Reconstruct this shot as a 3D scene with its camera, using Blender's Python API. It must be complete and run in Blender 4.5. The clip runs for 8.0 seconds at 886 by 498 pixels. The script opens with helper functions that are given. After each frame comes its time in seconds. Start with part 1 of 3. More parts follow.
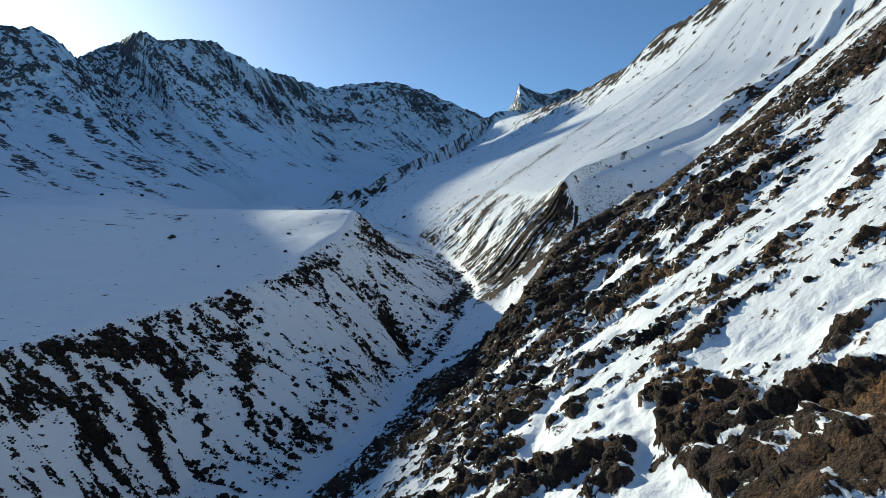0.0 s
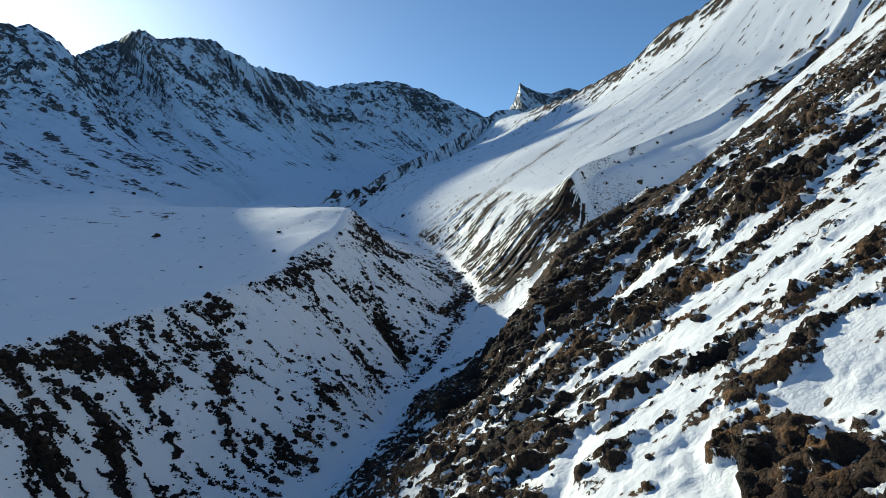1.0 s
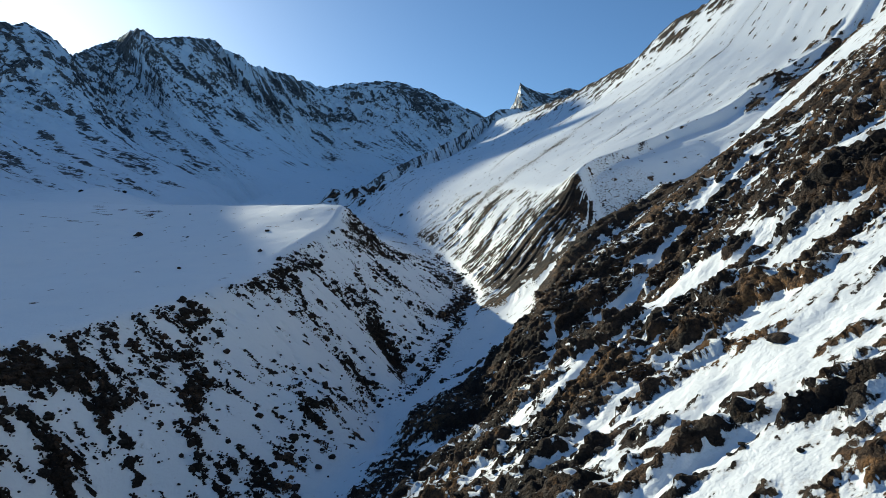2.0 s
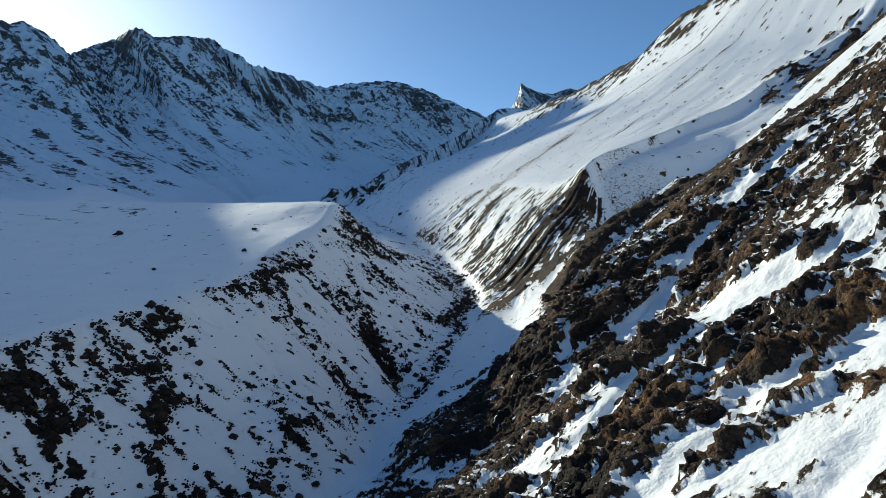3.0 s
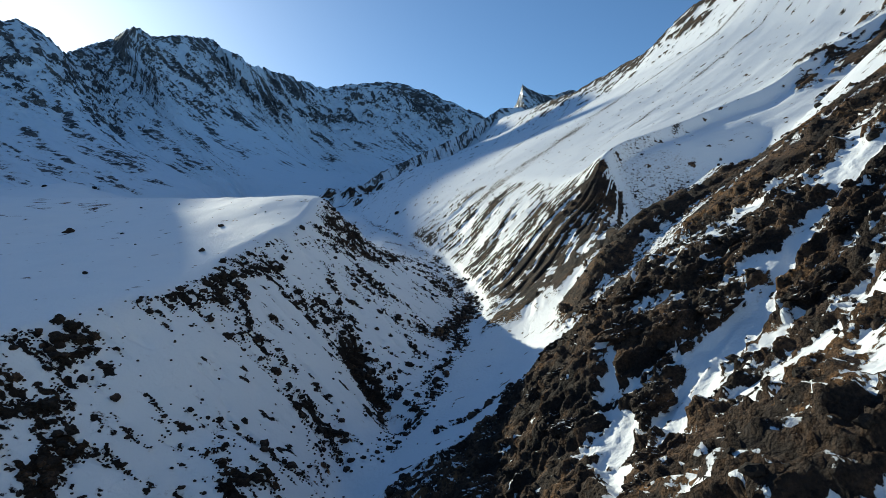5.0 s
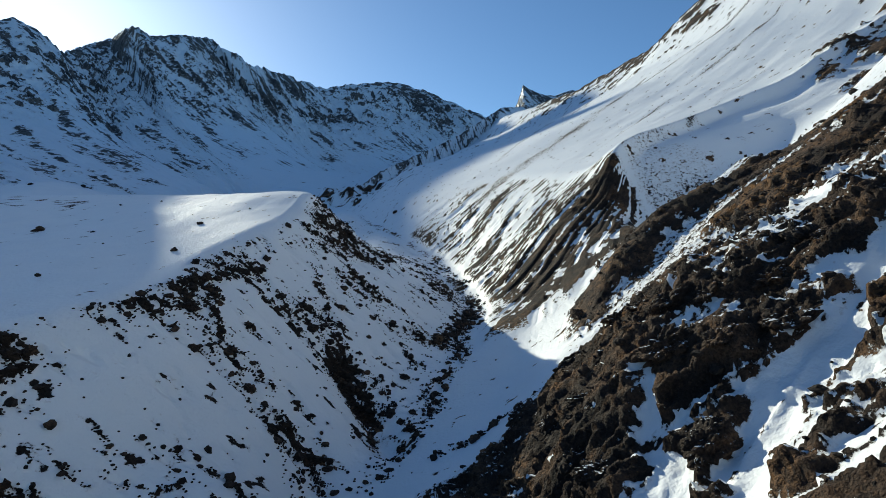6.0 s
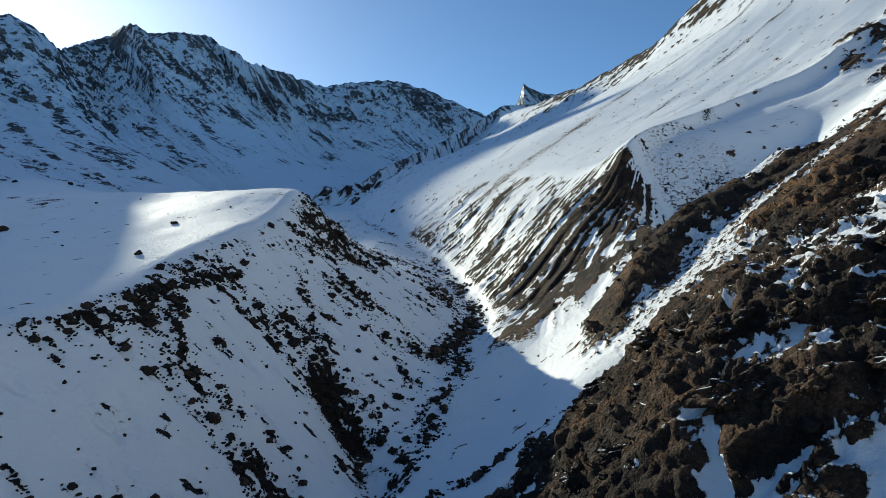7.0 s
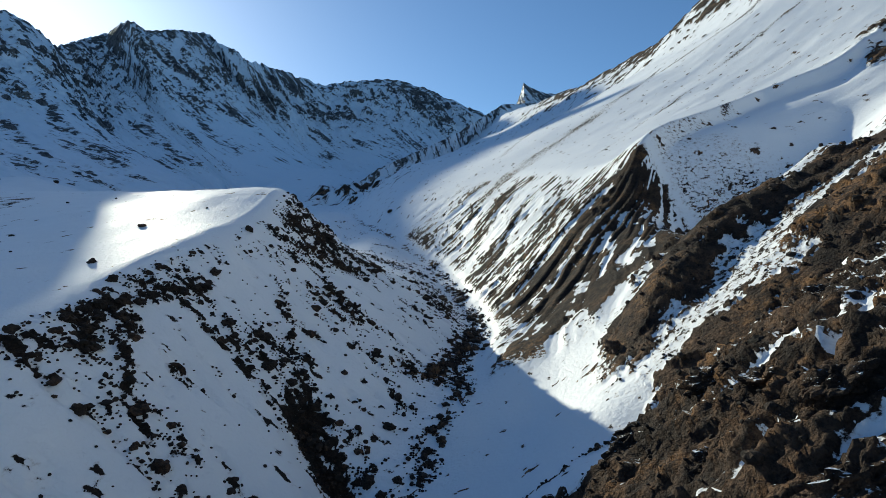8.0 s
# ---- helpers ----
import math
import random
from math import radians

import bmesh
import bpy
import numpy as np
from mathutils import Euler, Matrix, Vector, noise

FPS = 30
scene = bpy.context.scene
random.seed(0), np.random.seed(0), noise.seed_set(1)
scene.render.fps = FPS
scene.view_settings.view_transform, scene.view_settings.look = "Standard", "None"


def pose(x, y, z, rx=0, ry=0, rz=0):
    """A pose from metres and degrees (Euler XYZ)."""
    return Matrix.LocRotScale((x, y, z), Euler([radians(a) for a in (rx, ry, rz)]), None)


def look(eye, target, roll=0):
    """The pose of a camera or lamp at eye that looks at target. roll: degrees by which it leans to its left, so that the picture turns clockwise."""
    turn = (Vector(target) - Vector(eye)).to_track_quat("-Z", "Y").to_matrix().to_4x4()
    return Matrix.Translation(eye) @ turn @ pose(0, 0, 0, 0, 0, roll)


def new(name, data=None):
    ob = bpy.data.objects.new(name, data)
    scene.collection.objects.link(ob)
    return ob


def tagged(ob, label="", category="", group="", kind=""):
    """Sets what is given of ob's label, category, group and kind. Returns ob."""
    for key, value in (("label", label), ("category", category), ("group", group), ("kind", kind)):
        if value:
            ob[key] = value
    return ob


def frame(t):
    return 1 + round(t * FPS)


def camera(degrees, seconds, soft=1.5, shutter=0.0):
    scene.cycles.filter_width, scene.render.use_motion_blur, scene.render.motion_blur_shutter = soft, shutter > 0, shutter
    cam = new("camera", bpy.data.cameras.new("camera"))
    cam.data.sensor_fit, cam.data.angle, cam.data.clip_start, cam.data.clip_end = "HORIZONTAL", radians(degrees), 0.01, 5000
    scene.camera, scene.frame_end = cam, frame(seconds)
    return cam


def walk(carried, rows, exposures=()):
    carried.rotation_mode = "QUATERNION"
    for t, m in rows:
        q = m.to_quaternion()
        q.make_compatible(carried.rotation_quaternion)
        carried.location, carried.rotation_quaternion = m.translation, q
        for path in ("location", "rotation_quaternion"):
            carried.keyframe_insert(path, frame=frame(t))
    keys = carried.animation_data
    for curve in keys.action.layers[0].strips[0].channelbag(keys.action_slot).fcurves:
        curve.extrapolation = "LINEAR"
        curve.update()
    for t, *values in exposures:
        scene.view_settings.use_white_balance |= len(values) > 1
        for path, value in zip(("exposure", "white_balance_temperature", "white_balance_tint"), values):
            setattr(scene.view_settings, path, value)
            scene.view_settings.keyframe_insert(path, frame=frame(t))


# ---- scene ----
# ---------------------------------------------------------------- camera
cam = camera(72.0, 8.0, soft=0.5)
PATH = [
    (0.0, (-0.006, 0.0, 59.91), (0.022, 2.0, 59.925), 0.1),
    (0.5, (0.17, 6.12, 59.92), (0.198, 8.12, 59.935), 0.12),
    (1.0, (0.36, 12.27, 59.89), (0.387, 14.27, 59.905), 0.15),
    (1.5, (0.58, 18.5, 59.83), (0.607, 20.5, 59.846), 0.17),
    (3.0, (1.24, 37.2, 59.6), (1.265, 39.2, 59.619), 0.2),
    (3.5, (1.48, 43.42, 59.5), (1.504, 45.42, 59.521), 0.2),
    (4.0, (1.72, 49.64, 59.46), (1.743, 51.64, 59.482), 0.22),
    (4.5, (1.98, 55.9, 59.41), (2.003, 57.9, 59.434), 0.26),
    (6.0, (2.64, 74.55, 59.3), (2.661, 76.55, 59.329), 0.3),
    (6.5, (2.82, 80.86, 59.62), (2.841, 82.86, 59.647), 0.33),
    (7.0, (3.01, 87.13, 60.22), (3.031, 89.13, 60.246), 0.38),
    (7.5, (3.19, 93.4, 60.95), (3.211, 95.4, 60.974), 0.45),
    (8.0, (3.33, 99.74, 61.72), (3.353, 101.74, 61.744), 0.55),
]
walk(cam, [(t, look(eye, target, roll)) for t, eye, target, roll in PATH], [(0.0, 0.26, 5560, -2), (8.0, 0.26, 5560, -2)])

# ---------------------------------------------------------------- light
SUN_AZIMUTH, SUN_HEIGHT = -34.1, 18.25          # degrees: left of straight ahead, above the horizon
world = bpy.data.worlds.new("sky")
scene.world = world
world.use_nodes = True
wn = world.node_tree
sky = wn.nodes.new("ShaderNodeTexSky")
sky.sky_type, sky.sun_disc = "NISHITA", False
sky.sun_elevation, sky.sun_rotation = radians(SUN_HEIGHT), radians(SUN_AZIMUTH)
sky.altitude, sky.air_density, sky.dust_density, sky.ozone_density = 2600.0, 1.0, 3.2, 3.0
wn.links.new(sky.outputs[0], wn.nodes["Background"].inputs["Color"])
wn.nodes["Background"].inputs["Strength"].default_value = 0.098
sun_data = bpy.data.lights.new("sun", "SUN")
sun_data.energy, sun_data.angle, sun_data.color = 5.0, radians(0.53), (1.0, 0.83, 0.60)
sun = new("sun", sun_data)
a, e = radians(SUN_AZIMUTH), radians(SUN_HEIGHT)
sun_way = Vector((math.sin(a) * math.cos(e), math.cos(a) * math.cos(e), math.sin(e)))
sun.matrix_world = look(sun_way * 300, (0, 0, 0))


# ---------------------------------------------------------------- noise
perm = np.random.RandomState(7).permutation(512)
perm = np.concatenate([perm, perm])
turns = np.random.RandomState(8).rand(512) * 2 * np.pi
GX, GY = np.cos(turns), np.sin(turns)


def perlin(x, y, seed=0):
    """Gradient noise in the plane, about -1 to 1."""
    xi, yi = np.floor(x).astype(int), np.floor(y).astype(int)
    fx, fy = x - xi, y - yi
    sx, sy = fx * fx * fx * (fx * (fx * 6 - 15) + 10), fy * fy * fy * (fy * (fy * 6 - 15) + 10)

    def corner(ix, iy):
        h = perm[(perm[(xi + ix + seed * 37) & 511] + yi + iy) & 511]
        return GX[h] * (fx - ix) + GY[h] * (fy - iy)

    top = corner(0, 0) * (1 - sx) + corner(1, 0) * sx
    low = corner(0, 1) * (1 - sx) + corner(1, 1) * sx
    return 1.5 * (top * (1 - sy) + low * sy)


def fbm(x, y, octaves=4, seed=0, gain=0.5):
    total, amp = 0, 1.0
    for i in range(octaves):
        total = total + amp * perlin(x * 2.03 ** i, y * 2.03 ** i, seed + i)
        amp *= gain
    return total


def ridged(x, y, octaves=4, seed=0, gain=0.5):
    total, amp, size = 0, 1.0, 0
    for i in range(octaves):
        total = total + amp * (1 - 2 * np.abs(perlin(x * 2.07 ** i, y * 2.07 ** i, seed + i)))
        size += amp
        amp *= gain
    return total / size


def cells(x, y, seed=0):
    """Cell noise in the plane: a random value of the nearest cell, and how far the point lies from its border."""
    xi, yi = np.floor(x).astype(int), np.floor(y).astype(int)
    f1, f2, val = np.full(x.shape, 9.0), np.full(x.shape, 9.0), np.zeros(x.shape)
    for i in (-1, 0, 1):
        for j in (-1, 0, 1):
            h = perm[(perm[(xi + i + seed * 53) & 511] + yi + j) & 511]
            d = np.hypot(xi + i + 0.5 + 0.45 * GX[h] - x, yi + j + 0.5 + 0.45 * GY[h] - y)
            closer = d < f1
            f2 = np.where(closer, f1, np.minimum(f2, d))
            val = np.where(closer, h / 511.0, val)
            f1 = np.where(closer, d, f1)
    return val, f2 - f1


def step(lo, hi, v):
    u = np.clip((v - lo) / (hi - lo), 0, 1)
    return u * u * (3 - 2 * u)


# ---------------------------------------------------------------- materials
def node_tree(name):
    m = bpy.data.materials.new(name)
    m.use_nodes = True
    t = m.node_tree
    return m, t, t.nodes["Principled BSDF"]


def nd(t, kind, **values):
    n = t.nodes.new("ShaderNode" + kind)
    for key, value in values.items():
        n.inputs[key].default_value = value
    return n


def maths(t, op, a, b=None, c=None):
    n = t.nodes.new("ShaderNodeMath")
    n.operation = op
    for i, v in enumerate((a, b, c)):
        if v is None:
            continue
        if isinstance(v, (int, float)):
            n.inputs[i].default_value = v
        else:
            t.links.new(v, n.inputs[i])
    return n.outputs[0]


def mix(t, fac, a, b):
    n = t.nodes.new("ShaderNodeMix")
    n.data_type = "RGBA"
    for i, v in ((0, fac), (6, a), (7, b)):
        if isinstance(v, tuple):
            n.inputs[i].default_value = (*v, 1)
        elif isinstance(v, float):
            n.inputs[i].default_value = v
        else:
            t.links.new(v, n.inputs[i])
    return n.outputs[2]


def noise_of(t, co, scale, detail=4.0, rough=0.55):
    n = nd(t, "TexNoise", Scale=scale, Detail=detail, Roughness=rough)
    t.links.new(co, n.inputs["Vector"])
    return n.outputs["Fac"]


def ramp(t, v, lo, hi):
    n = nd(t, "MapRange")
    n.interpolation_type = "SMOOTHSTEP"
    n.inputs["From Min"].default_value, n.inputs["From Max"].default_value = lo, hi
    t.links.new(v, n.inputs["Value"])
    return n.outputs["Result"]


def rock_colour(t, co, size, dark, brown, ochre):
    """Rock of two browns with ochre stains; size: metres of its larger variation. Also gives its grain."""
    large, mid, small = noise_of(t, co, 1 / size, 4.0, 0.6), noise_of(t, co, 5 / size, 6.0, 0.7), noise_of(t, co, 26 / size, 5.0, 0.7)
    c = mix(t, ramp(t, large, 0.38, 0.62), dark, brown)
    stain = noise_of(t, co, 0.5 / size, 4.0, 0.65)
    c = mix(t, maths(t, "MULTIPLY", ramp(t, stain, 0.5, 0.64), ramp(t, mid, 0.42, 0.58)), c, ochre)
    rubble = nd(t, "TexVoronoi", Scale=11 / size, Detail=2.0, Roughness=0.6)
    t.links.new(co, rubble.inputs["Vector"])
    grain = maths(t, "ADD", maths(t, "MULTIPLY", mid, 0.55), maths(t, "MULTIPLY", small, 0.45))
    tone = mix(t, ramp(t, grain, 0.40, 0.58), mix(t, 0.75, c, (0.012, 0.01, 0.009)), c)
    return tone, maths(t, "SUBTRACT", grain, maths(t, "MULTIPLY", rubble.outputs["Distance"], 0.35))


def snow_and_rock(name, size, edge, dark, brown, ochre, relief, flat=0.8, ledge=1.0, broken=2.0):
    """Snow with bare rock where the surface's own 'rock' value says so, its edge broken up by grain."""
    m, t, b = node_tree(name)
    co = nd(t, "NewGeometry").outputs["Position"]
    at = t.nodes.new("ShaderNodeAttribute")
    at.attribute_name = "rock"
    fine = noise_of(t, co, 1 / edge, 8.0, 0.68)
    v = maths(t, "ADD", at.outputs["Fac"], maths(t, "MULTIPLY", maths(t, "MULTIPLY", maths(t, "SUBTRACT", fine, 0.5), broken), ramp(t, at.outputs["Fac"], -0.02, 0.22)))
    up = nd(t, "SeparateXYZ")
    t.links.new(nd(t, "NewGeometry").outputs["Normal"], up.inputs[0])
    lying = maths(t, "MAXIMUM", maths(t, "SUBTRACT", up.outputs["Z"], flat), 0.0)
    v = maths(t, "SUBTRACT", v, maths(t, "MULTIPLY", lying, ledge))
    steep = maths(t, "MULTIPLY", ramp(t, up.outputs["Z"], 0.42, 0.26), ramp(t, at.outputs["Fac"], 0.2, 0.45))
    v = maths(t, "ADD", v, steep)
    mask = ramp(t, v, 0.46, 0.54)
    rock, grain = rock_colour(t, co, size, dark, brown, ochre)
    # bare rock blackened by a second value stored at each point
    scrub = t.nodes.new("ShaderNodeAttribute")
    scrub.attribute_name = "rock_dark"
    rock = mix(t, maths(t, "MULTIPLY", scrub.outputs["Fac"], 0.8), rock, (0.016, 0.014, 0.012))
    drift = noise_of(t, co, 0.12 / edge, 3.0)
    snow = mix(t, drift, (0.77, 0.81, 0.86), (0.86, 0.88, 0.90))
    dirt = maths(t, "MULTIPLY", ramp(t, v, 0.12, 0.48), maths(t, "MULTIPLY", ramp(t, fine, 0.4, 0.62), 0.35))
    snow = mix(t, dirt, snow, (0.36, 0.29, 0.24))
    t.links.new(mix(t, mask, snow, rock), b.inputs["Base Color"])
    t.links.new(maths(t, "ADD", 0.55, maths(t, "MULTIPLY", mask, 0.35)), b.inputs["Roughness"])
    b.inputs["Specular IOR Level"].default_value = 0.25
    crust = noise_of(t, co, 1.3 / edge, 6.0, 0.6)
    height = maths(t, "ADD", maths(t, "MULTIPLY", mask, maths(t, "ADD", 0.3, maths(t, "MULTIPLY", grain, 4.0))), maths(t, "MULTIPLY", crust, 0.5))
    bump = nd(t, "Bump", Strength=1.0, Distance=relief * 1.6)
    t.links.new(height, bump.inputs["Height"])
    t.links.new(bump.outputs[0], b.inputs["Normal"])
    return m


def bare_rock(name, size, dark, brown, ochre, relief):
    m, t, b = node_tree(name)
    co = nd(t, "NewGeometry").outputs["Position"]
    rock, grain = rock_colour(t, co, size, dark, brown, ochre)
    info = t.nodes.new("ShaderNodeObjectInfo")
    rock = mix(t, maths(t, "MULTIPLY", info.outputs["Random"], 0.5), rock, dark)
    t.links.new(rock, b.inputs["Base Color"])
    b.inputs["Roughness"].default_value = 0.9
    b.inputs["Specular IOR Level"].default_value = 0.25
    bump = nd(t, "Bump", Strength=0.9, Distance=relief)
    t.links.new(grain, bump.inputs["Height"])
    t.links.new(bump.outputs[0], b.inputs["Normal"])
    return m


GROUND = snow_and_rock("snow_over_brown_rock", 6.0, 0.8, (0.05, 0.037, 0.029), (0.16, 0.1, 0.062), (0.28, 0.155, 0.068), 0.22, 0.82, 2.2)
FAR = snow_and_rock("snow_over_grey_rock", 90.0, 12.0, (0.15, 0.15, 0.155), (0.24, 0.225, 0.21), (0.28, 0.25, 0.21), 1.6, 0.8, 0.8, 2.3)
BOULDER = bare_rock("brown_boulder", 2.5, (0.02, 0.017, 0.014), (0.05, 0.036, 0.027), (0.10, 0.06, 0.035), 0.1)


# ---------------------------------------------------------------- the valley's landform lines: (y, x, z) along the valley
STREAM = [(-400, -160, -40), (0, -62, -4), (60, -40, 8), (100, -25, 16), (135, -11, 25), (160, -5, 29.3), (180, 2, 33.5), (196, 6, 38.5),
          (230, 13, 44), (265, 13, 44.5), (330, 2, 57), (420, -34, 78), (520, -60, 98), (700, -110, 125), (1000, -120, 165), (1300, -128, 205), (2000, -160, 300)]
LEFT_FOOT = [(-400, -168, -36), (0, -75, 0), (60, -55, 11), (112, -42, 20), (121, -29, 25.5), (135, -17, 28), (160, -11, 31.5), (178, -7, 34.5), (203, 0, 42),
             (230, 6, 47.5), (265, 6, 50), (330, -8, 60), (420, -45, 82), (520, -72, 101), (700, -120, 128), (1000, -132, 168), (1300, -140, 208), (2000, -172, 304)]
LEFT_SHOULDER = [(-400, -185, -10), (0, -92, 20), (60, -76, 28), (112, -60, 36.5), (125, -55, 41), (135, -43, 40.7), (152, -33, 46.6), (163, -31, 49.5), (178, -30, 52.5),
                 (190, -29, 56), (205, -22.5, 59), (222, -20, 61), (240, -15, 62), (262, -18, 62), (300, -34, 66), (340, -56, 73), (420, -75, 86), (520, -95, 103),
                 (700, -132, 133), (1000, -145, 175), (2000, -190, 312)]
TERRACE_RIM = [(-400, -200, 0), (0, -100, 28), (60, -85, 38), (112, -73, 44.5), (125, -64, 46), (135, -56, 48.5), (145, -49, 50.8), (160, -40, 54.5), (174, -39.5, 57), (186, -38, 60.5),
               (200, -34, 64.5), (213, -30, 68.3), (226, -29, 73), (237, -29.5, 76.5), (246, -32, 75.5), (262, -38, 74), (300, -54, 76), (340, -75, 80.5), (420, -97, 90.5), (520, -122, 109), (700, -150, 140),
               (1000, -170, 185), (2000, -210, 320)]
TERRACE = [(-400, -260, -5), (0, -160, 24), (112, -140, 42), (190, -95, 58), (231, -99, 65.2), (262, -104, 74), (283, -110, 79), (300, -125, 79.5), (340, -140, 81.5), (420, -170, 90), (600, -230, 130), (800, -280, 165), (1000, -300, 195), (2000, -300, 330)]
MOUNTAIN_FOOT = [(-400, -380, 20), (0, -280, 40), (112, -260, 55), (231, -240, 70), (400, -215, 98), (586, -274, 148), (780, -346, 186), (1000, -360, 215), (1300, -340, 270), (2000, -330, 350)]
RIGHT_FOOT = [(-400, -100, 0), (0, 4, 36), (57, 6, 42.5), (79, 2, 39), (99, -5, 30.5), (119, 11, 33), (131, 10.5, 37.5), (141, 9.5, 34.5), (160, 8, 32.5), (185, 18, 38.5),
              (205, 22, 46), (230, 22, 49), (265, 22, 53), (330, 12, 63), (420, -26, 82), (520, -52, 101), (700, -95, 128), (1000, -112, 168), (1300, -122, 208), (2000, -150, 304)]
RIGHT_BROW = [(-400, -60, 30), (0, 30, 57), (41, 25, 55), (50, 25.7, 57), (58, 23, 55.5), (75, 24.4, 55.4), (84, 20.5, 54.1), (100, 27, 52), (115, 35, 55),
              (127, 27, 56), (136, 28.7, 60), (145, 26, 55), (165, 33, 52.5), (180, 37.8, 54.5), (194, 33, 52.5), (214, 44, 64), (235, 40, 68), (246, 36, 70),
              (277, 38, 74), (360, 20, 86), (420, -18, 88), (520, -42, 104), (700, -80, 131), (1000, -105, 172), (1300, -116, 214), (2000, -140, 310)]
BANK_TOP = [(-400, -20, 70), (0, 54, 76), (55, 48, 75), (81, 45.5, 76), (100, 50, 76), (120, 54, 75), (150, 55, 72), (165, 57, 72), (190, 61, 74), (214, 58, 72),
            (234, 60, 77), (243, 54, 86), (248, 53, 89), (262, 52, 89), (277, 49, 87.5), (360, 34, 97), (420, -10, 93), (520, -35, 108), (700, -50, 138), (1000, -90, 178), (1300, -108, 222), (2000, -130, 320)]
SNOW_SLOPE = [(-400, 40, 140), (0, 110, 130), (80, 105, 125), (120, 105, 118), (190, 95, 98), (235, 97, 103), (283, 122, 117), (300, 127, 123), (400, 118, 155),
              (520, 100, 165), (700, 90, 180), (1000, 30, 215), (1300, -20, 250), (2000, -60, 360)]
UPPER_SLOPE = [(-400, 130, 230), (0, 200, 220), (120, 200, 205), (235, 180, 160), (298, 190, 157), (340, 178, 170), (400, 162, 187), (550, 160, 205), (665, 160, 214),
               (900, 120, 235), (1300, 50, 285), (2000, 0, 400)]
CREST = [(-400, 330, 420), (0, 380, 390), (200, 330, 330), (400, 250, 280), (500, 226, 266), (550, 213, 269), (665, 222, 272), (760, 223, 286), (900, 182, 286), (1300, 124, 344), (2000, 60, 430)]


def along(line, y, soft):
    """x and z of a landform line at the stations y, its corners rounded over soft metres."""
    ys, xs, zs = (np.array(v, float) for v in zip(*line))
    shifts = [s * soft for s in (-1, -0.5, 0, 0.5, 1)]
    return sum(np.interp(y + s, ys, xs) for s in shifts) / 5, sum(np.interp(y + s, ys, zs) for s in shifts) / 5


def base_height(X, Y):
    """Height of the bare landform at a grid of X (columns) and Y (rows)."""
    y = Y[:, 0]
    nodes = []
    for line in (MOUNTAIN_FOOT, TERRACE, TERRACE_RIM, LEFT_SHOULDER, LEFT_FOOT, STREAM, RIGHT_FOOT, RIGHT_BROW, BANK_TOP, SNOW_SLOPE, UPPER_SLOPE, CREST):
        nodes.append(along(line, y, 3 + 0.012 * np.abs(y) + 0.02 * np.maximum(np.abs(y) - 300, 0)))
    fx, fz = nodes[0]
    cx, cz = nodes[-1]
    nodes = [(fx - 2500, fz - 60), (fx - 120, fz - 12)] + nodes + [(cx + 400, cz - 150), (cx + 3000, cz - 300)]
    Z = np.empty_like(X)
    for i in range(len(y)):
        xs = np.array([n[0][i] for n in nodes])
        zs = np.array([n[1][i] for n in nodes])
        xs = np.maximum.accumulate(xs + np.arange(len(xs)) * 1e-3)
        w = 0.5 + 0.006 * abs(y[i] - 60)
        Z[i] = sum(np.interp(X[i] + s * w, xs, zs) for s in (-2, -1, 0, 1, 2)) / 5
    return Z


def spaced(*stretches):
    """Grid stations: (from, to, first spacing, last spacing) stretches end to end."""
    out = []
    for lo, hi, first, last in stretches:
        n = max(2, int(round((hi - lo) / ((first + last) / 2))))
        u = np.linspace(0, 1, n, endpoint=False)
        r = last / first
        f = u if abs(r - 1) < 1e-3 else (r ** u - 1) / (r - 1)
        out.append(lo + (hi - lo) * f)
    return np.concatenate(out + [np.array([stretches[-1][1]])])


def sheet(name, P, rock, material, rock_dark=None):
    """A grid of points P[rows, columns, 3] as one smooth mesh with a 'rock' value at each point."""
    rows, cols = P.shape[:2]
    idx = np.arange(rows * cols).reshape(rows, cols)
    quads = np.stack([idx[:-1, :-1], idx[:-1, 1:], idx[1:, 1:], idx[1:, :-1]], -1).reshape(-1, 4)
    me = bpy.data.meshes.new(name)
    me.vertices.add(rows * cols)
    me.vertices.foreach_set("co", P.reshape(-1).astype(np.float32))
    me.loops.add(quads.size)
    me.loops.foreach_set("vertex_index", quads.reshape(-1).astype(np.int32))
    me.polygons.add(len(quads))
    me.polygons.foreach_set("loop_start", np.arange(0, quads.size, 4, dtype=np.int32))
    me.polygons.foreach_set("use_smooth", np.ones(len(quads), bool))
    at = me.attributes.new("rock", "FLOAT", "POINT")
    at.data.foreach_set("value", rock.reshape(-1).astype(np.float32))
    if rock_dark is not None:
        at = me.attributes.new("rock_dark", "FLOAT", "POINT")
        at.data.foreach_set("value", rock_dark.reshape(-1).astype(np.float32))
    me.update(calc_edges=True)
    me.materials.append(material)
    return new(name, me)


def line_distance(X, Y, line):
    """Distance in plan from a line of (x, y) points."""
    best = np.full(X.shape, 1e9)
    for (x0, y0), (x1, y1) in zip(line[:-1], line[1:]):
        dx, dy = x1 - x0, y1 - y0
        u = np.clip(((X - x0) * dx + (Y - y0) * dy) / (dx * dx + dy * dy), 0, 1)
        best = np.minimum(best, np.hypot(X - x0 - u * dx, Y - y0 - u * dy))
    return best


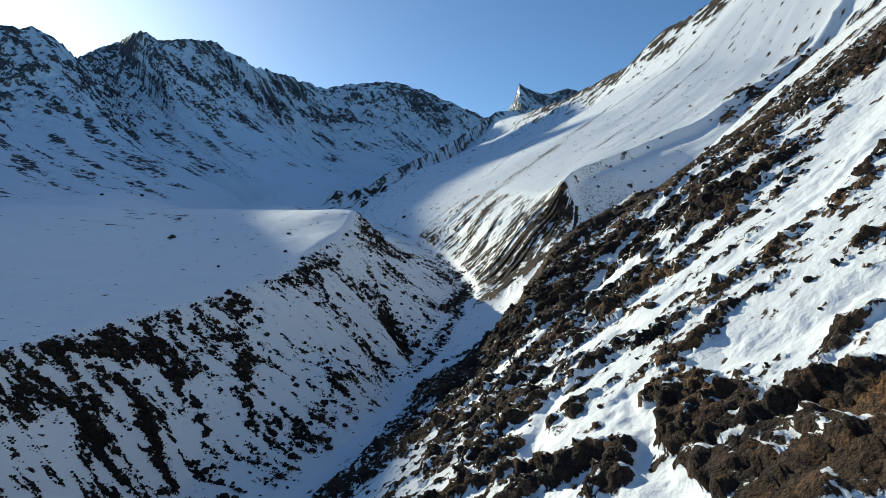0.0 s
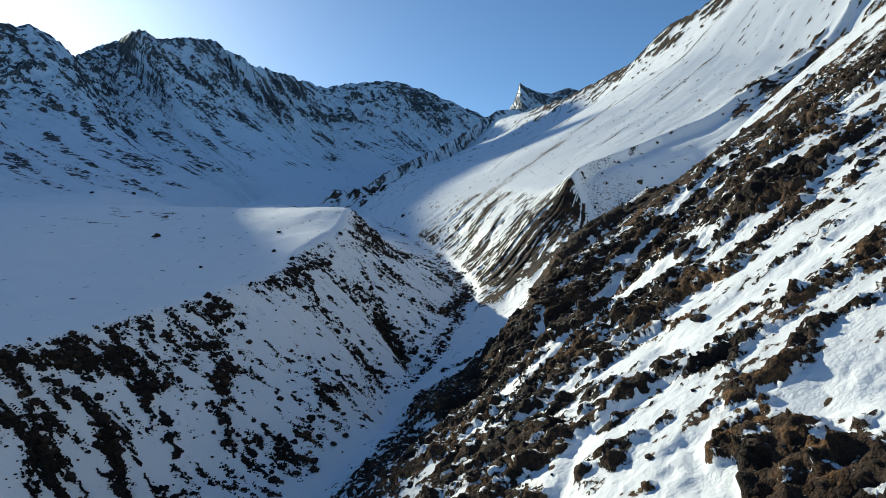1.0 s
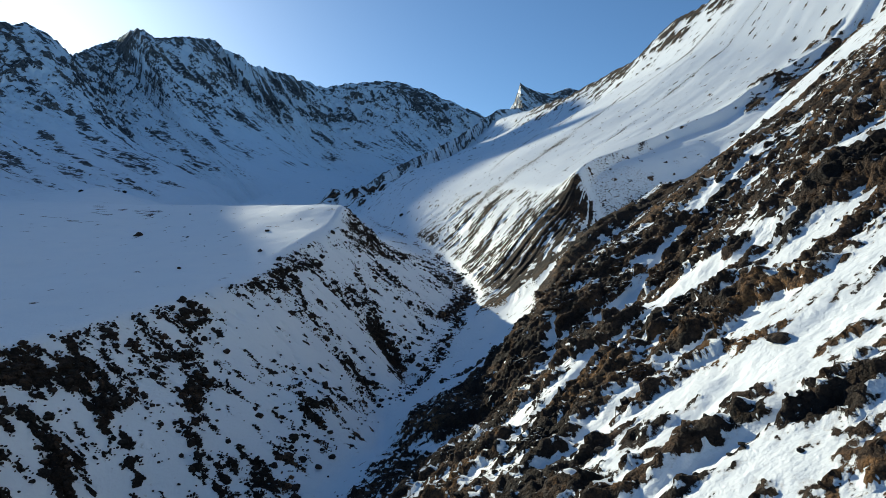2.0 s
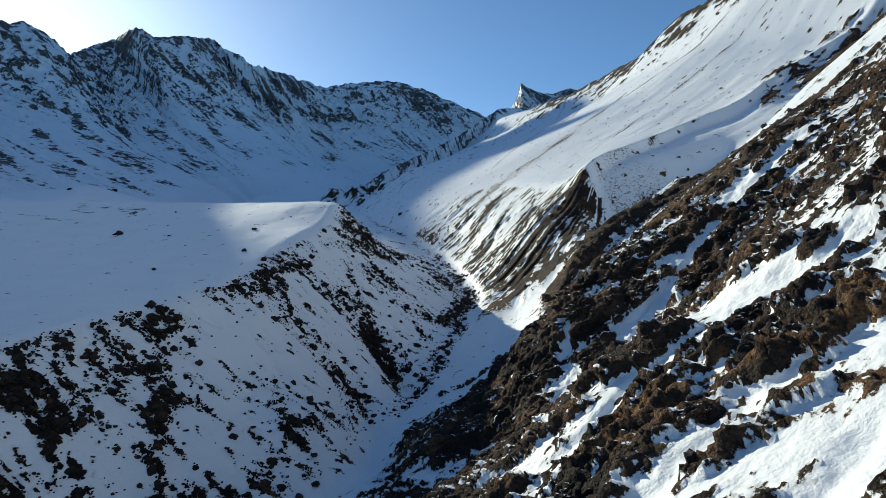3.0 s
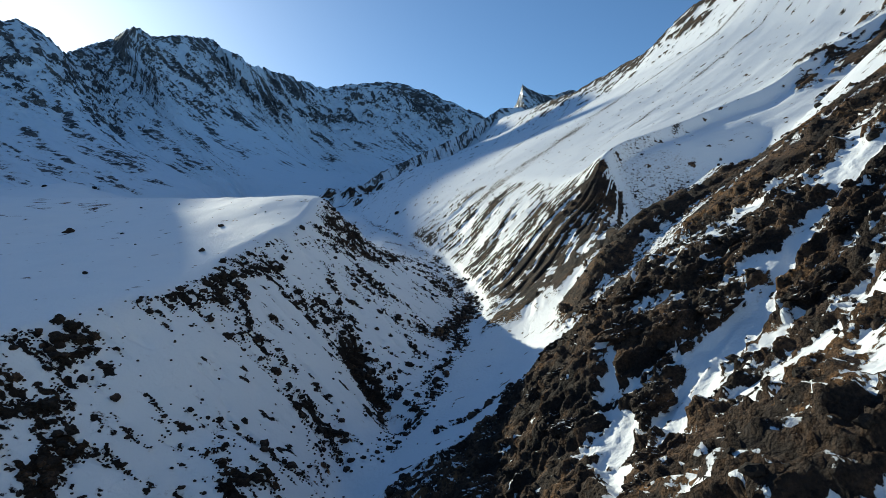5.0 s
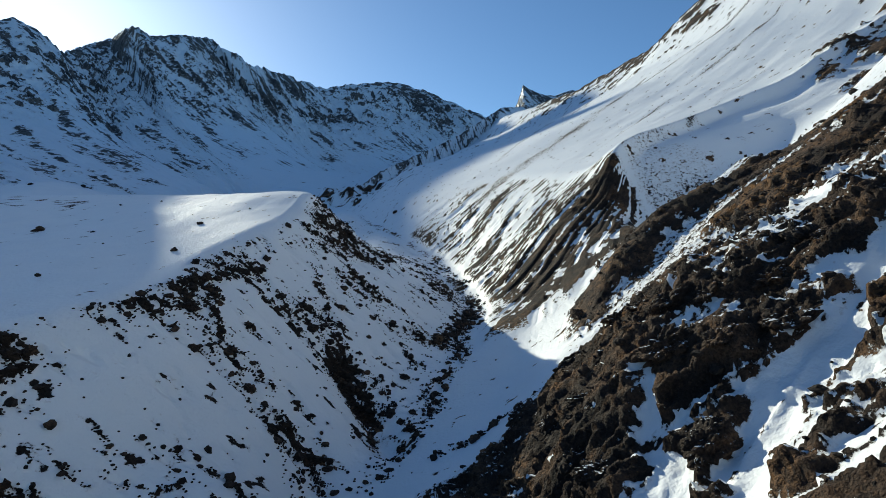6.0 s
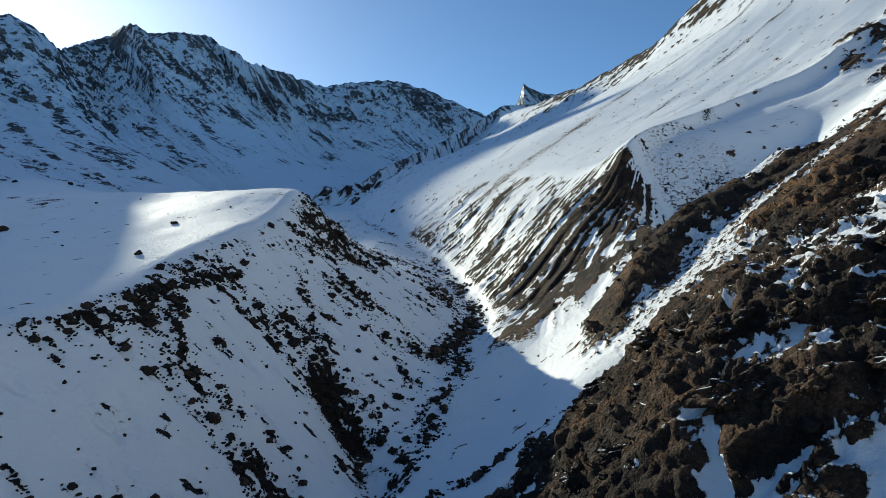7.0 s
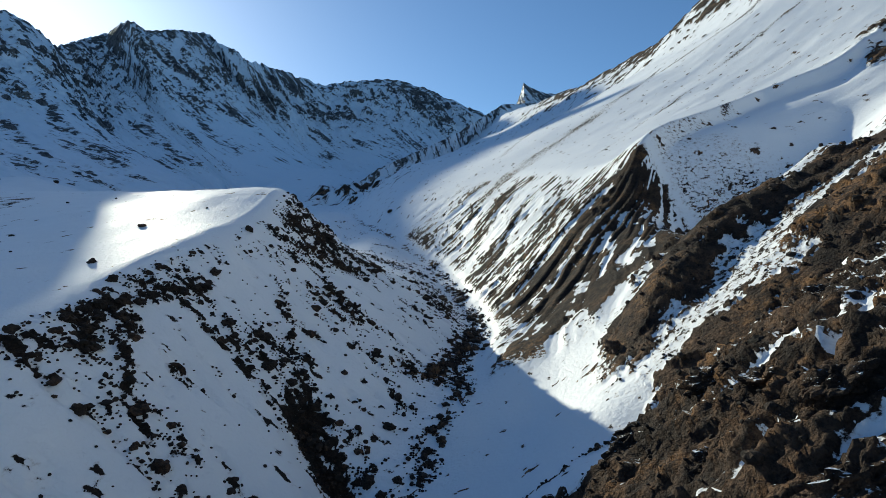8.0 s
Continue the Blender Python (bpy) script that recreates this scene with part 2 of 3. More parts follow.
# ---------------------------------------------------------------- lines of bare rock and of lying snow: half width, then (x, y) along each
SNOW_GULLIES = [
    (0.9, [(15.2, 48), (14.1, 41), (13.7, 35)]), (1.1, [(11.4, 57), (9, 53.5), (7.5, 50)]), (0.8, [(17.7, 82.5), (21.7, 83), (28.7, 79)]),
    (0.9, [(4.9, 86.5), (9.1, 81)]), (0.7, [(12.1, 56.5), (18.2, 55.7)]), (1.0, [(12.9, 69.4), (16.2, 70.7), (19.4, 72), (24.7, 68.9)]),
    (1.0, [(33, 118.7), (38.9, 121.5), (47.7, 124.5), (56.7, 126)]), (1.0, [(6.5, 84.5), (10.7, 81.6), (14.8, 82.9)]), (1.2, [(21.3, 114.5), (27, 119), (32, 117.8)]),
    (1.3, [(21, 111.5), (25.6, 115.2), (31.4, 117.5), (35.4, 120.1), (43, 123.7), (67, 145)]), (0.9, [(13.8, 101.4), (18.9, 118.6), (20.6, 127)]),
    (0.5, [(23.9, 104.6), (26.8, 102)]), (0.6, [(20.7, 122), (24, 121.7)]), (0.6, [(31, 113.2), (28.5, 115.5)]), (1.1, [(23.8, 143), (26.6, 139.5)]), (1.0, [(25.1, 133.6), (28.2, 135.4)])]
SNOW_FIELDS = [
    (1.6, [(24, 61.3), (29, 58.8), (34.4, 56.6), (43.3, 58.4)]), (1.7, [(20.4, 44.5), (24.4, 41.4), (29, 39.2)]), (2.8, [(37, 59.4), (50, 68)]),
    (1.3, [(22, 87.6), (24, 83.4), (26.4, 80)]), (1.2, [(27.5, 79.3), (30.4, 76.7)]), (1.3, [(16.7, 61.2), (19.5, 62)]), (1.8, [(27.2, 95), (22.4, 84)]),
    (1.5, [(34.2, 108.3), (33.4, 100.8)]), (1.1, [(44, 179), (50.7, 172.4), (41, 135)]), (1.6, [(23.3, 129), (26.5, 127.5)]), (0.9, [(19.9, 131.5), (21.2, 133)])]
NEAR_CRAGS = [
    (2.4, [(17.4, 44.5), (18, 36.4), (20.7, 34), (22, 30.5)]), (1.6, [(15.7, 35), (17.3, 30.4), (19.8, 27.5)]), (1.3, [(7, 47), (10.9, 44.7), (12.5, 40.6)]),
    (1.1, [(21, 48), (24.2, 49), (27.3, 47)]), (2.6, [(32.6, 79.4), (36.6, 71.2), (41.3, 65.8)]), (1.0, [(6.3, 66.7), (10.6, 60), (15.6, 57.5), (20.2, 52.7)]),
    (1.0, [(21.7, 79.4), (24.2, 79.7), (26.2, 79)]), (1.3, [(29, 84.4), (28.2, 80.3)]), (1.5, [(24.4, 75.3), (25.7, 72)]), (1.0, [(22.7, 71.5), (22.7, 69.6)]),
    (0.9, [(21.5, 75.3), (21.6, 73)]), (0.9, [(17.4, 73.5), (18.1, 72)]), (0.9, [(14.4, 67.9), (18, 68.4), (20.2, 67), (21.6, 64.8)]), (2.0, [(17, 78.5), (13.6, 75), (10, 74)])]
FAR_CRAGS = [
    (4.0, [(58, 165), (76, 150), (70, 119), (59, 80)]), (4.5, [(17, 160), (20, 140), (27.5, 128), (40, 123)]), (3.0, [(7.2, 150), (10, 138), (15.3, 125.5)]),
    (4.0, [(6.2, 126.5), (12, 140), (17.4, 129), (26, 127)]), (1.8, [(33.6, 118), (36.3, 117.4), (32.5, 101)]), (1.2, [(17.7, 83.7), (20.6, 83.4)]),
    (2.6, [(16, 140), (14, 124.6), (13.5, 110)]), (2.4, [(23, 124.6), (24.9, 119.4)]), (1.4, [(16, 87.4), (19, 86), (20, 83)]), (2.0, [(21.3, 131), (26, 128), (33, 125)]),
    (2.0, [(24.5, 124.7), (25.3, 120.8), (22, 118)]), (1.5, [(26.2, 110.3), (22.9, 109)]), (1.3, [(32.5, 116.3), (30.4, 115.5)]), (2.4, [(16.6, 154), (22, 152), (26, 147), (30.6, 144.8), (46, 155)]),
    (2.2, [(19.8, 140.8), (21.5, 136.5), (23.9, 133.7)]), (1.2, [(22.2, 129.6), (20.7, 128.4)]), (2.2, [(26, 98), (22, 102), (18, 104)])]
EARTH_BARE = [
    (3.0, [(44.5, 192), (39, 190), (34, 188), (30, 184)]), (1.8, [(44.5, 192), (52, 190.8), (57.7, 189), (64.8, 192), (76, 188), (95, 181)]), (3.5, [(52.5, 174), (62, 172), (80, 170)]),
    (2.2, [(33, 170), (37.8, 170.4), (44.6, 169.6), (54.3, 169), (70, 166)]), (1.2, [(44.3, 190.8), (40.8, 183.7)]), (1.2, [(57.4, 235.5), (58.6, 226)])]
EARTH_SNOW = [(2.2, [(45.6, 187), (49.4, 184), (47, 174)]), (1.5, [(31.9, 175), (26.8, 176)])]
BANK_BARE = [
    (3.2, [(50, 243), (44, 237), (36, 232), (27, 226)]), (2.2, [(40, 243), (31, 238), (23, 234)]), (1.2, [(48.3, 238), (40, 216.5)]), (1.1, [(49, 228), (44, 208)]),
    (1.4, [(36, 226), (32, 206.4)]), (1.8, [(30.7, 228), (24.8, 207.6)]), (1.3, [(43, 230), (37, 210)])]
SCRUB = [
    (2.4, [(-70, 112), (-62.5, 117.5), (-55, 123)]), (1.0, [(-65.7, 110), (-56, 102), (-50, 99)]), (1.0, [(-59.2, 114.5), (-50.8, 111), (-44.8, 104)]), (0.9, [(-53.3, 126), (-47.7, 118), (-41.6, 113.6)]),
    (1.0, [(-41.3, 128.6), (-35, 119)]), (1.4, [(-37, 175.7), (-25, 160.8)]), (1.5, [(-13.3, 182.8), (-6.3, 175.7)]), (1.0, [(-23.8, 137), (-21.2, 136.4)]), (1.4, [(-15.5, 130.5), (-8.6, 118)]),
    (0.8, [(-67, 97.6), (-61.5, 95)]), (0.8, [(-45.6, 139.4), (-43.6, 143.5)]), (0.9, [(-47.4, 131.8), (-43.5, 135.7)]), (0.6, [(-42, 131), (-38, 126)]), (1.3, [(-36.7, 169), (-30.7, 163), (-27.9, 160)]),
    (0.9, [(-25, 140), (-22.4, 134)]), (0.9, [(-18.2, 160), (-11.6, 154), (-5, 140)])]
SCRUB_FAR = [
    (1.1, [(-15.5, 181.6), (-10.3, 176)]), (0.9, [(-7.5, 183.7), (-5.9, 177)]), (0.9, [(-10.6, 205.5), (-17, 213)]), (1.5, [(-26, 222), (-19, 234), (-10, 240)]), (0.9, [(-28, 164), (-21.6, 162)]),
    (1.2, [(-37.6, 168), (-36, 174.6), (-33.4, 184)]), (0.9, [(-38.3, 160), (-34, 166), (-30, 163.5)]), (0.6, [(-28.6, 163), (-22.8, 163)]), (0.9, [(-23, 201), (-19.7, 195.7)]),
    (1.8, [(-15.2, 181), (-9.9, 176.6)]), (0.9, [(-7.9, 182), (-4.9, 178.7)]), (0.9, [(-1.4, 203.5), (4.3, 200.6)]), (1.1, [(-27, 214), (-21, 221), (-12, 230)])]
UPPER_RIBS = [(3.0, [(37, 407), (77, 488), (120, 520)]), (1.2, [(55, 306), (84, 334), (110, 350)]), (1.2, [(82, 266), (120, 321), (135, 321)]), (2.0, [(60, 372), (95, 402), (125, 432)]), (1.5, [(120, 360), (160, 372), (200, 380)])]
TERRACE_STONES = [(2.2, [(-126, 275), (-108, 268)]), (1.6, [(-100, 228), (-97, 231)]), (1.8, [(-107, 256), (-115, 275)]), (2.2, [(-270, 396), (-225, 355)]), (1.6, [(-126, 260), (-150, 300)]), (1.0, [(-160, 262), (-120, 246)])]

# ---------------------------------------------------------------- ground
gx = spaced((-3000, -300, 120, 12), (-300, -95, 8, 0.7), (-95, 2, 0.4, 0.36), (2, 46, 0.2, 0.2), (46, 120, 0.3, 0.9), (120, 320, 1.0, 4), (320, 3300, 8, 150))
gy = spaced((-400, -10, 24, 1.4), (-10, 36, 1.0, 0.3), (36, 150, 0.24, 0.26), (150, 270, 0.36, 0.6), (270, 500, 0.7, 2.0), (500, 1300, 2.5, 8), (1300, 4600, 10, 120))
X, Y = np.meshgrid(gx, gy)
Z = base_height(X, Y)
near = 1 - step(350, 700, Y)
# a brown spur over the hollow, and gullies cut into the terrace's slope and the rocky slope
Z = Z + 5.5 * np.exp(-(line_distance(X, Y, [(64, 197), (56, 195), (43, 192), (36, 187.5)]) / 5.0) ** 2)
Z = Z - 12.0 * np.exp(-(line_distance(X, Y, [(58, 219), (80, 226), (110, 243), (150, 262), (200, 270)]) / 18) ** 2) * step(46, 56, X)
Z = Z + 4.5 * np.exp(-line_distance(X, Y, [(52, 246), (62, 254), (101, 283), (130, 287), (150, 297), (172, 300), (215, 305)]) / 9) * step(44, 52, X)
crest_y = np.interp(X, [52, 62, 101, 130, 150, 172, 215], [246, 254, 283, 287, 297, 300, 305])
Z = Z - 4.5 * np.exp(-np.abs(crest_y - Y) / 16) * step(-1, 6, crest_y - Y) * step(50, 60, X) * (1 - step(190, 260, X))
# the crest of the terrace's far end, level as it runs back to the mountain, with the ground dropping behind it
top_x, top_y = [-400, -300, -200, -130, -90, -60, -36, -28], [430, 385, 335, 302, 281, 259, 239, 237]
behind = Y - np.interp(X, top_x, top_y)
i_top = np.clip(np.searchsorted(gy, np.interp(gx, top_x, top_y)), 0, len(gy) - 1)
lack = np.interp(gx, top_x, [98, 92, 85.5, 81.8, 80, 78.3, 77, 76.5]) - Z[i_top, np.arange(len(gx))]
Z = Z + lack[None, :] * np.exp(-np.abs(behind) / 20) * step(-27, -33, X) * step(-420, -330, X) - 7 * step(0, 30, behind) * np.exp(-np.maximum(behind, 0) / 220) * step(-20, -40, X)
# small knolls and hollows
for kx, ky, kr, kz in ((53, 129, 9, 3.5), (20, 129, 6, 2.8), (17, 89, 6, 2.0), (16, 119, 5, 2.2), (-20, 139, 6, 2.5), (36, 78, 7, 2)):
    Z = Z + kz * np.exp(-((X - kx) ** 2 + (Y - ky) ** 2) / kr ** 2)
Z = Z - 3.5 * np.exp(-(line_distance(X, Y, [(-14, 180), (-9, 175), (-5, 168)]) / 3.5) ** 2)
Z = Z + 3.0 * np.exp(-(line_distance(X, Y, [(-70, 395), (-89, 420), (-176, 560), (-264, 650), (-330, 720)]) / 14) ** 2)
Z = Z - 6.5 * np.exp(-(line_distance(X, Y, [(85, 166), (58, 164), (42, 163), (30, 164)]) / 8) ** 2)
Z = Z + 26 * np.exp(-((X + 110) / 48) ** 2 - ((Y - 840) / 45) ** 2) * (0.8 + 0.6 * fbm(X / 30, Y / 30, 3, 141))
Z = Z + 8 * np.exp(-((X + 190) / 45) ** 2 - ((Y - 640) / 35) ** 2) * (0.8 + 0.6 * fbm(X / 30, Y / 30, 3, 142))
Z = Z - 1.8 * np.exp(-(line_distance(X, Y, [(-15, 159), (-11, 148), (-9, 138), (-5, 128)]) / 3) ** 2)
Z = Z + (1 - near) * fbm(X / 60, Y / 60, 3, 5) * 3 + fbm(X / 22, Y / 22, 3, 11) * 0.3 * near + 0.25 * fbm((0.95 * X + 0.3 * Y) / 50, (0.95 * Y - 0.3 * X) / 9, 3, 12) * step(60, 90, X) * step(700, 400, Y) * step(200, 240, Y)
Z = Z - 40 * step(430, 600, Y) * (1 - step(950, 1400, Y)) * (0.55 * step(-30, -90, X) + 0.45 * step(-110, -170, X))
dzdx = np.gradient(Z, axis=1) / np.gradient(X, axis=1)
dzdy = np.gradient(Z, axis=0) / np.gradient(Y, axis=0)
size = np.sqrt(1 + dzdx ** 2 + dzdy ** 2)
NX, NY, NZ = -dzdx / size, -dzdy / size, 1 / size

xs_stream, _ = along(STREAM, gy, 5)
xs_bank, _ = along(BANK_TOP, gy, 8)
xs_rim, _ = along(TERRACE_RIM, gy, 5)
side = X - xs_stream[:, None]
above_bank = X - xs_bank[:, None]
below_rim = X - xs_rim[:, None]

# crags of the rocky slope: masses and bands down the fall line, broken into knobs
def strokes(lines, warp=1.0):
    """How near each point lies to any of the lines, 1 on the line to 0, with wavering edges."""
    F = np.zeros_like(X)
    for wide, line in lines:
        reach = 3 * wide + 2 * warp
        i0, i1 = np.searchsorted(gy, [min(p[1] for p in line) - reach, max(p[1] for p in line) + reach])
        j0, j1 = np.searchsorted(gx, [min(p[0] for p in line) - reach, max(p[0] for p in line) + reach])
        w = np.s_[i0:i1, j0:j1]
        d = line_distance(X[w] + warp * waver_x[w], Y[w] + warp * waver_y[w], line)
        F[w] = np.maximum(F[w], np.exp(-(d / wide) ** 2))
    return F


waver_x, waver_y = fbm(X / 4.5, Y / 4.5, 4, 41, 0.6), fbm(X / 4.5, Y / 4.5, 4, 44, 0.6)
fall, level = 0.91 * X - 0.41 * Y, 0.41 * X + 0.91 * Y
bands = fbm(fall / 14, level / 3.8, 4, 21)
soft_patch = fbm(fall / 4.2, level / 2.0, 3, 33)
patch = soft_patch + 0.9 * fbm(fall / 1.5, level / 0.85, 4, 36, 0.65)
crag_zone = step(2, 9, side) * (1 - step(152, 160, Y - 0.45 * (X - 20))) * (1 - step(85, 125, X))
far_part = step(88, 108, Y)
lying = np.maximum(strokes(SNOW_GULLIES), strokes(SNOW_FIELDS))
crags = np.maximum(strokes(NEAR_CRAGS), strokes(FAR_CRAGS, 1.6))
bias = -0.17 + 0.22 * step(74, 80, Y) * step(25, 20, X) * (1 - far_part) + 0.24 * far_part * (1 - step(42, 62, X)) + 0.12 * step(20, 8, X) + 0.9 * crags - 1.5 * lying - 0.12 * step(30, 40, X) * step(90, 70, Y)
mass = 0.75 * bands + 0.4 * soft_patch + bias
crag = np.clip(0.5 + 0.95 * (0.75 * bands + 0.55 * patch + bias), 0, 1) * crag_zone
solid = step(-0.08, 0.3, mass) * crag_zone
block, crack = cells(fall / 4.0 + 0.6 * waver_x, level / 2.6 + 0.6 * waver_y, 3)
chip, split = cells(fall / 1.25 + 0.5 * patch, level / 0.95, 4)
crumb, _ = cells(fall / 0.55 + 0.4 * patch, level / 0.5, 9)
rough = ridged(fall / 2.6, level / 1.7, 5, 61, 0.62)
relief = solid * (-0.35 + 1.0 * ridged(fall / 9, level / 4, 3, 51, 0.5) + 0.75 * rough + 0.9 * (block - 0.4) * step(0, 0.3, crack) + 0.55 * (chip - 0.4) * step(0, 0.25, split) + 0.2 * (crumb - 0.5))
relief = np.maximum(relief, -0.7) * step(12, 24, Y) + (1 - solid) * (0.10 * fbm(X / 2.5, Y / 2.5, 3, 63) + 0.3 * step(0.5, 0.75, crag) * (0.4 + chip)) * crag_zone - 0.5 * lying * crag_zone

# dark tufts and stones of the terrace's slope: streaks down the fall line, thickest under the rim and in the gullies
left_slope = step(-2, -8, side) * step(-1, 2, below_rim) * near
streak = fbm((X - 0.35 * Y) / 9, (Y + 0.35 * X) / 2.6, 3, 71)
spot = fbm((X - 0.35 * Y) / 1.9, (Y + 0.35 * X) / 1.05, 4, 75, 0.6)
cluster = fbm(X / 24, Y / 16, 3, 81)
scrub = np.maximum(strokes(SCRUB), strokes(SCRUB_FAR))
thick = 0.2 * step(7, 2, np.abs(below_rim - 4)) * step(205, 185, Y) + 0.12 * step(-17, -7, side) + 0.3 * step(9, 3, line_distance(X, Y, [(-33, 200), (-24, 222), (-18, 242)])) + 0.1 * step(142, 122, Y) - 0.06 + 0.52 * scrub
along_fall, across = X - 0.35 * Y, Y + 0.35 * X
dens = 0.08 + (0.3 + 0.6 * step(150, 125, Y)) * streak + 0.4 * cluster + 0.9 * thick
tufts = np.zeros_like(X)
for wide, seed in ((1.9, 5), (1.2, 6), (0.8, 7)):
    pick, border = cells(along_fall / (1.7 * wide) + 0.45 * spot, across / (0.85 * wide) + 0.45 * spot, seed)
    tufts = np.maximum(tufts, np.clip(border * 2.4, 0, 1) * step(-0.03, 0.03, dens - 0.34 * wide ** 0.6 - 0.75 * pick + 0.22))
tufts = tufts * left_slope

scar = step(0.05, 0.45, 0.55 * streak + 0.6 * spot - 0.72 + 1.2 * strokes(SCRUB[:6], 2.0)) * left_slope
gully = line_distance(X, Y, [(-14, 180), (-9, 175), (-5, 168)])
scar = np.maximum(scar, step(0.05, 0.35, 0.5 * streak + 0.3 * spot + 0.6 - 0.2 * gully) * left_slope)

# fluted bank of the far side: bare earth ribs between snow runnels, fanning from its corner
nose = np.arctan2(np.maximum(247 - Y, 0), np.maximum(58 - X, 0.01))
contour = np.where(Y < 247, -20 * nose, Y - 247 - 0.04 * (58 - X))
waver = fbm(X / 14, Y / 14, 3, 93)
down = (58 - X) / 60
flute = 0.55 * ridged(contour / 5.0 + 0.35 * waver, down, 2, 91) + 0.6 * ridged(contour / 1.9 + 0.6 * waver, down * 1.5, 2, 92)
bank = step(2, 7, side) * (1 - step(-3, 1, above_bank)) * step(198, 210, Y + 0.1 * X) * near * (1 - step(330, 420, Y))
bare_bank = strokes([(1.5 * wide, line) for wide, line in BANK_BARE], 1.5)
bank_rock = bank * step(0.05, 0.3, 0.8 * flute + 0.22 * fbm(X / 2.4, Y / 2, 5, 95, 0.65) + 0.35 * waver - 0.3 + 0.42 * bare_bank - 0.04 * step(255, 275, Y))
# brown earth shoulder over the snowy hollow
earth = strokes([(1.9 * wide, line) for wide, line in EARTH_BARE], 2.0)
brown_rock = step(0.1, 0.5, 1.1 * earth - 0.9 * strokes(EARTH_SNOW, 2.0) + 0.45 * fbm(X / 6, Y / 4, 4, 97) + 0.3 * spot - 0.12 + 0.25 * step(46, 56, X) * step(186, 178, Y) * step(150, 158, Y)) * step(22, 32, X) * (1 - step(110, 150, X)) * step(150, 160, Y) * (1 - step(206, 222, Y))

# earth specks on the hollow's snow, thickened to stand in for its part shade
brown_rock = np.maximum(brown_rock, (0.38 + 0.2 * spot + 0.15 * cluster) * step(24, 34, X) * (1 - step(75, 100, X)) * step(150, 160, Y - 0.2 * (X - 40)) * (1 - step(192, 206, Y)))
# stones along the stream bed
bed = step(3.5, 0.8, np.abs(side + 1.5 * fbm(Y / 12, X / 50, 2, 99))) * step(-0.06, 0.2, spot + 0.5 * fbm(X / 8, Y / 14, 2, 101)) * step(150, 170, Y) * near
# bare ribs across the upper snow slope and crags along its skyline
xs_crest, _ = along(CREST, gy, 20)
rib_line = line_distance(X, Y, [(25, 350), (75, 385), (118, 417), (162, 408), (215, 425), (260, 440)])
upper = fbm((X + 0.5 * Y) / 24, (Y - 0.5 * X) / 9, 4, 111)
ribs = np.maximum(np.exp(-(rib_line / (4 + 4 * step(110, 60, X))) ** 2), strokes(UPPER_RIBS, 1.0))
rib_rock = np.clip(0.5 * ribs + 0.22 * upper * step(0.1, 0.6, ribs), 0, 0.7)
ridge_rock = (step(0.1, 0.4, 0.62 - np.abs(X - xs_crest[:, None] + 12) / 52 + 1.0 * fbm(X / 14, Y / 18, 5, 113, 0.65) - 0.15) * step(380, 440, Y) * (1 - step(900, 1100, Y)))
ridge_rock = np.maximum(ridge_rock, step(0.5, 0.85, (upper + 0.45 * patch + 0.6) * step(62, 24, np.hypot(X - 172, (Y - 262) * 0.8)))) * step(6, 16, above_bank) * (1 - crag_zone)
scarp = line_distance(X + 6 * fbm(X / 30, Y / 30, 3, 145), Y, [(-70, 395), (-89, 420), (-176, 560), (-264, 650), (-330, 720)])
scarp_rock = step(0.1, 0.6, 0.45 - scarp / 11 + 0.7 * fbm(X / 12, Y / 9, 4, 146, 0.6))
scarp_rock = np.maximum(scarp_rock, step(0.25, 0.75, 0.75 * strokes(TERRACE_STONES, 3.0) + 0.6 * fbm(X / 4, Y / 3, 4, 147, 0.65)))
hummock = step(0.35, 0.8, fbm((X + Y) / 22, (Y - X) / 12, 4, 143) + 0.9 * np.maximum(np.exp(-((X + 110) / 55) ** 2 - ((Y - 835) / 60) ** 2), np.exp(-((X + 190) / 50) ** 2 - ((Y - 640) / 40) ** 2)) - 0.12) * step(480, 560, Y)
dust = (0.3 + 0.2 * cluster + 0.12 * spot) * step(0.0, 3, above_bank) * (1 - step(14, 34, above_bank)) * near * step(190, 215, Y) * step(6, -2, Y - crest_y)
stony = strokes([(2.4, [(3, 203), (8, 216), (12, 234)])], 1.5)
bed = np.maximum(bed, step(0.25, 0.6, 0.8 * stony + 0.4 * spot) * step(0.02, 0.2, stony))
ledge = line_distance(X, Y + 1.2 * fbm(X / 6, Y / 6, 3, 131), [(2, 160), (10, 163), (18, 164.5), (26, 168)])
bed = np.maximum(bed, step(0.0, 0.5, 0.5 - ledge / 1.5 + 0.5 * spot) * (1 - crag_zone))
# rock blackened on the scrubby terrace slope, the upper crags and the bank
rock_dark = np.maximum(left_slope * step(-6, -9, side), 0.6 * step(6, 16, above_bank) * step(340, 400, Y))
rock_dark = np.maximum(rock_dark, 0.45 * bank)
rock = np.maximum.reduce([crag, tufts, scar, bank_rock, brown_rock, bed, ridge_rock, rib_rock, hummock, scarp_rock, dust])
lift = 0.45 * step(0.45, 0.8, tufts) * (0.5 + chip) + 0.5 * scar * (0.4 + block) + 1.3 * bank * flute * step(-2, -10, above_bank) + brown_rock * (0.4 + 0.7 * block) + 0.3 * bed * chip + ridge_rock * (0.8 + 1.2 * ridged(X / 9, Y / 9, 3, 121))
lift = lift - 0.5 * left_slope * step(0.1, 0.7, streak) + relief
X2, Y2, Z2 = X + NX * lift, Y + NY * lift, Z + NZ * lift
ground = sheet("ground", np.stack([X2, Y2, Z2], -1), rock, GROUND, rock_dark)
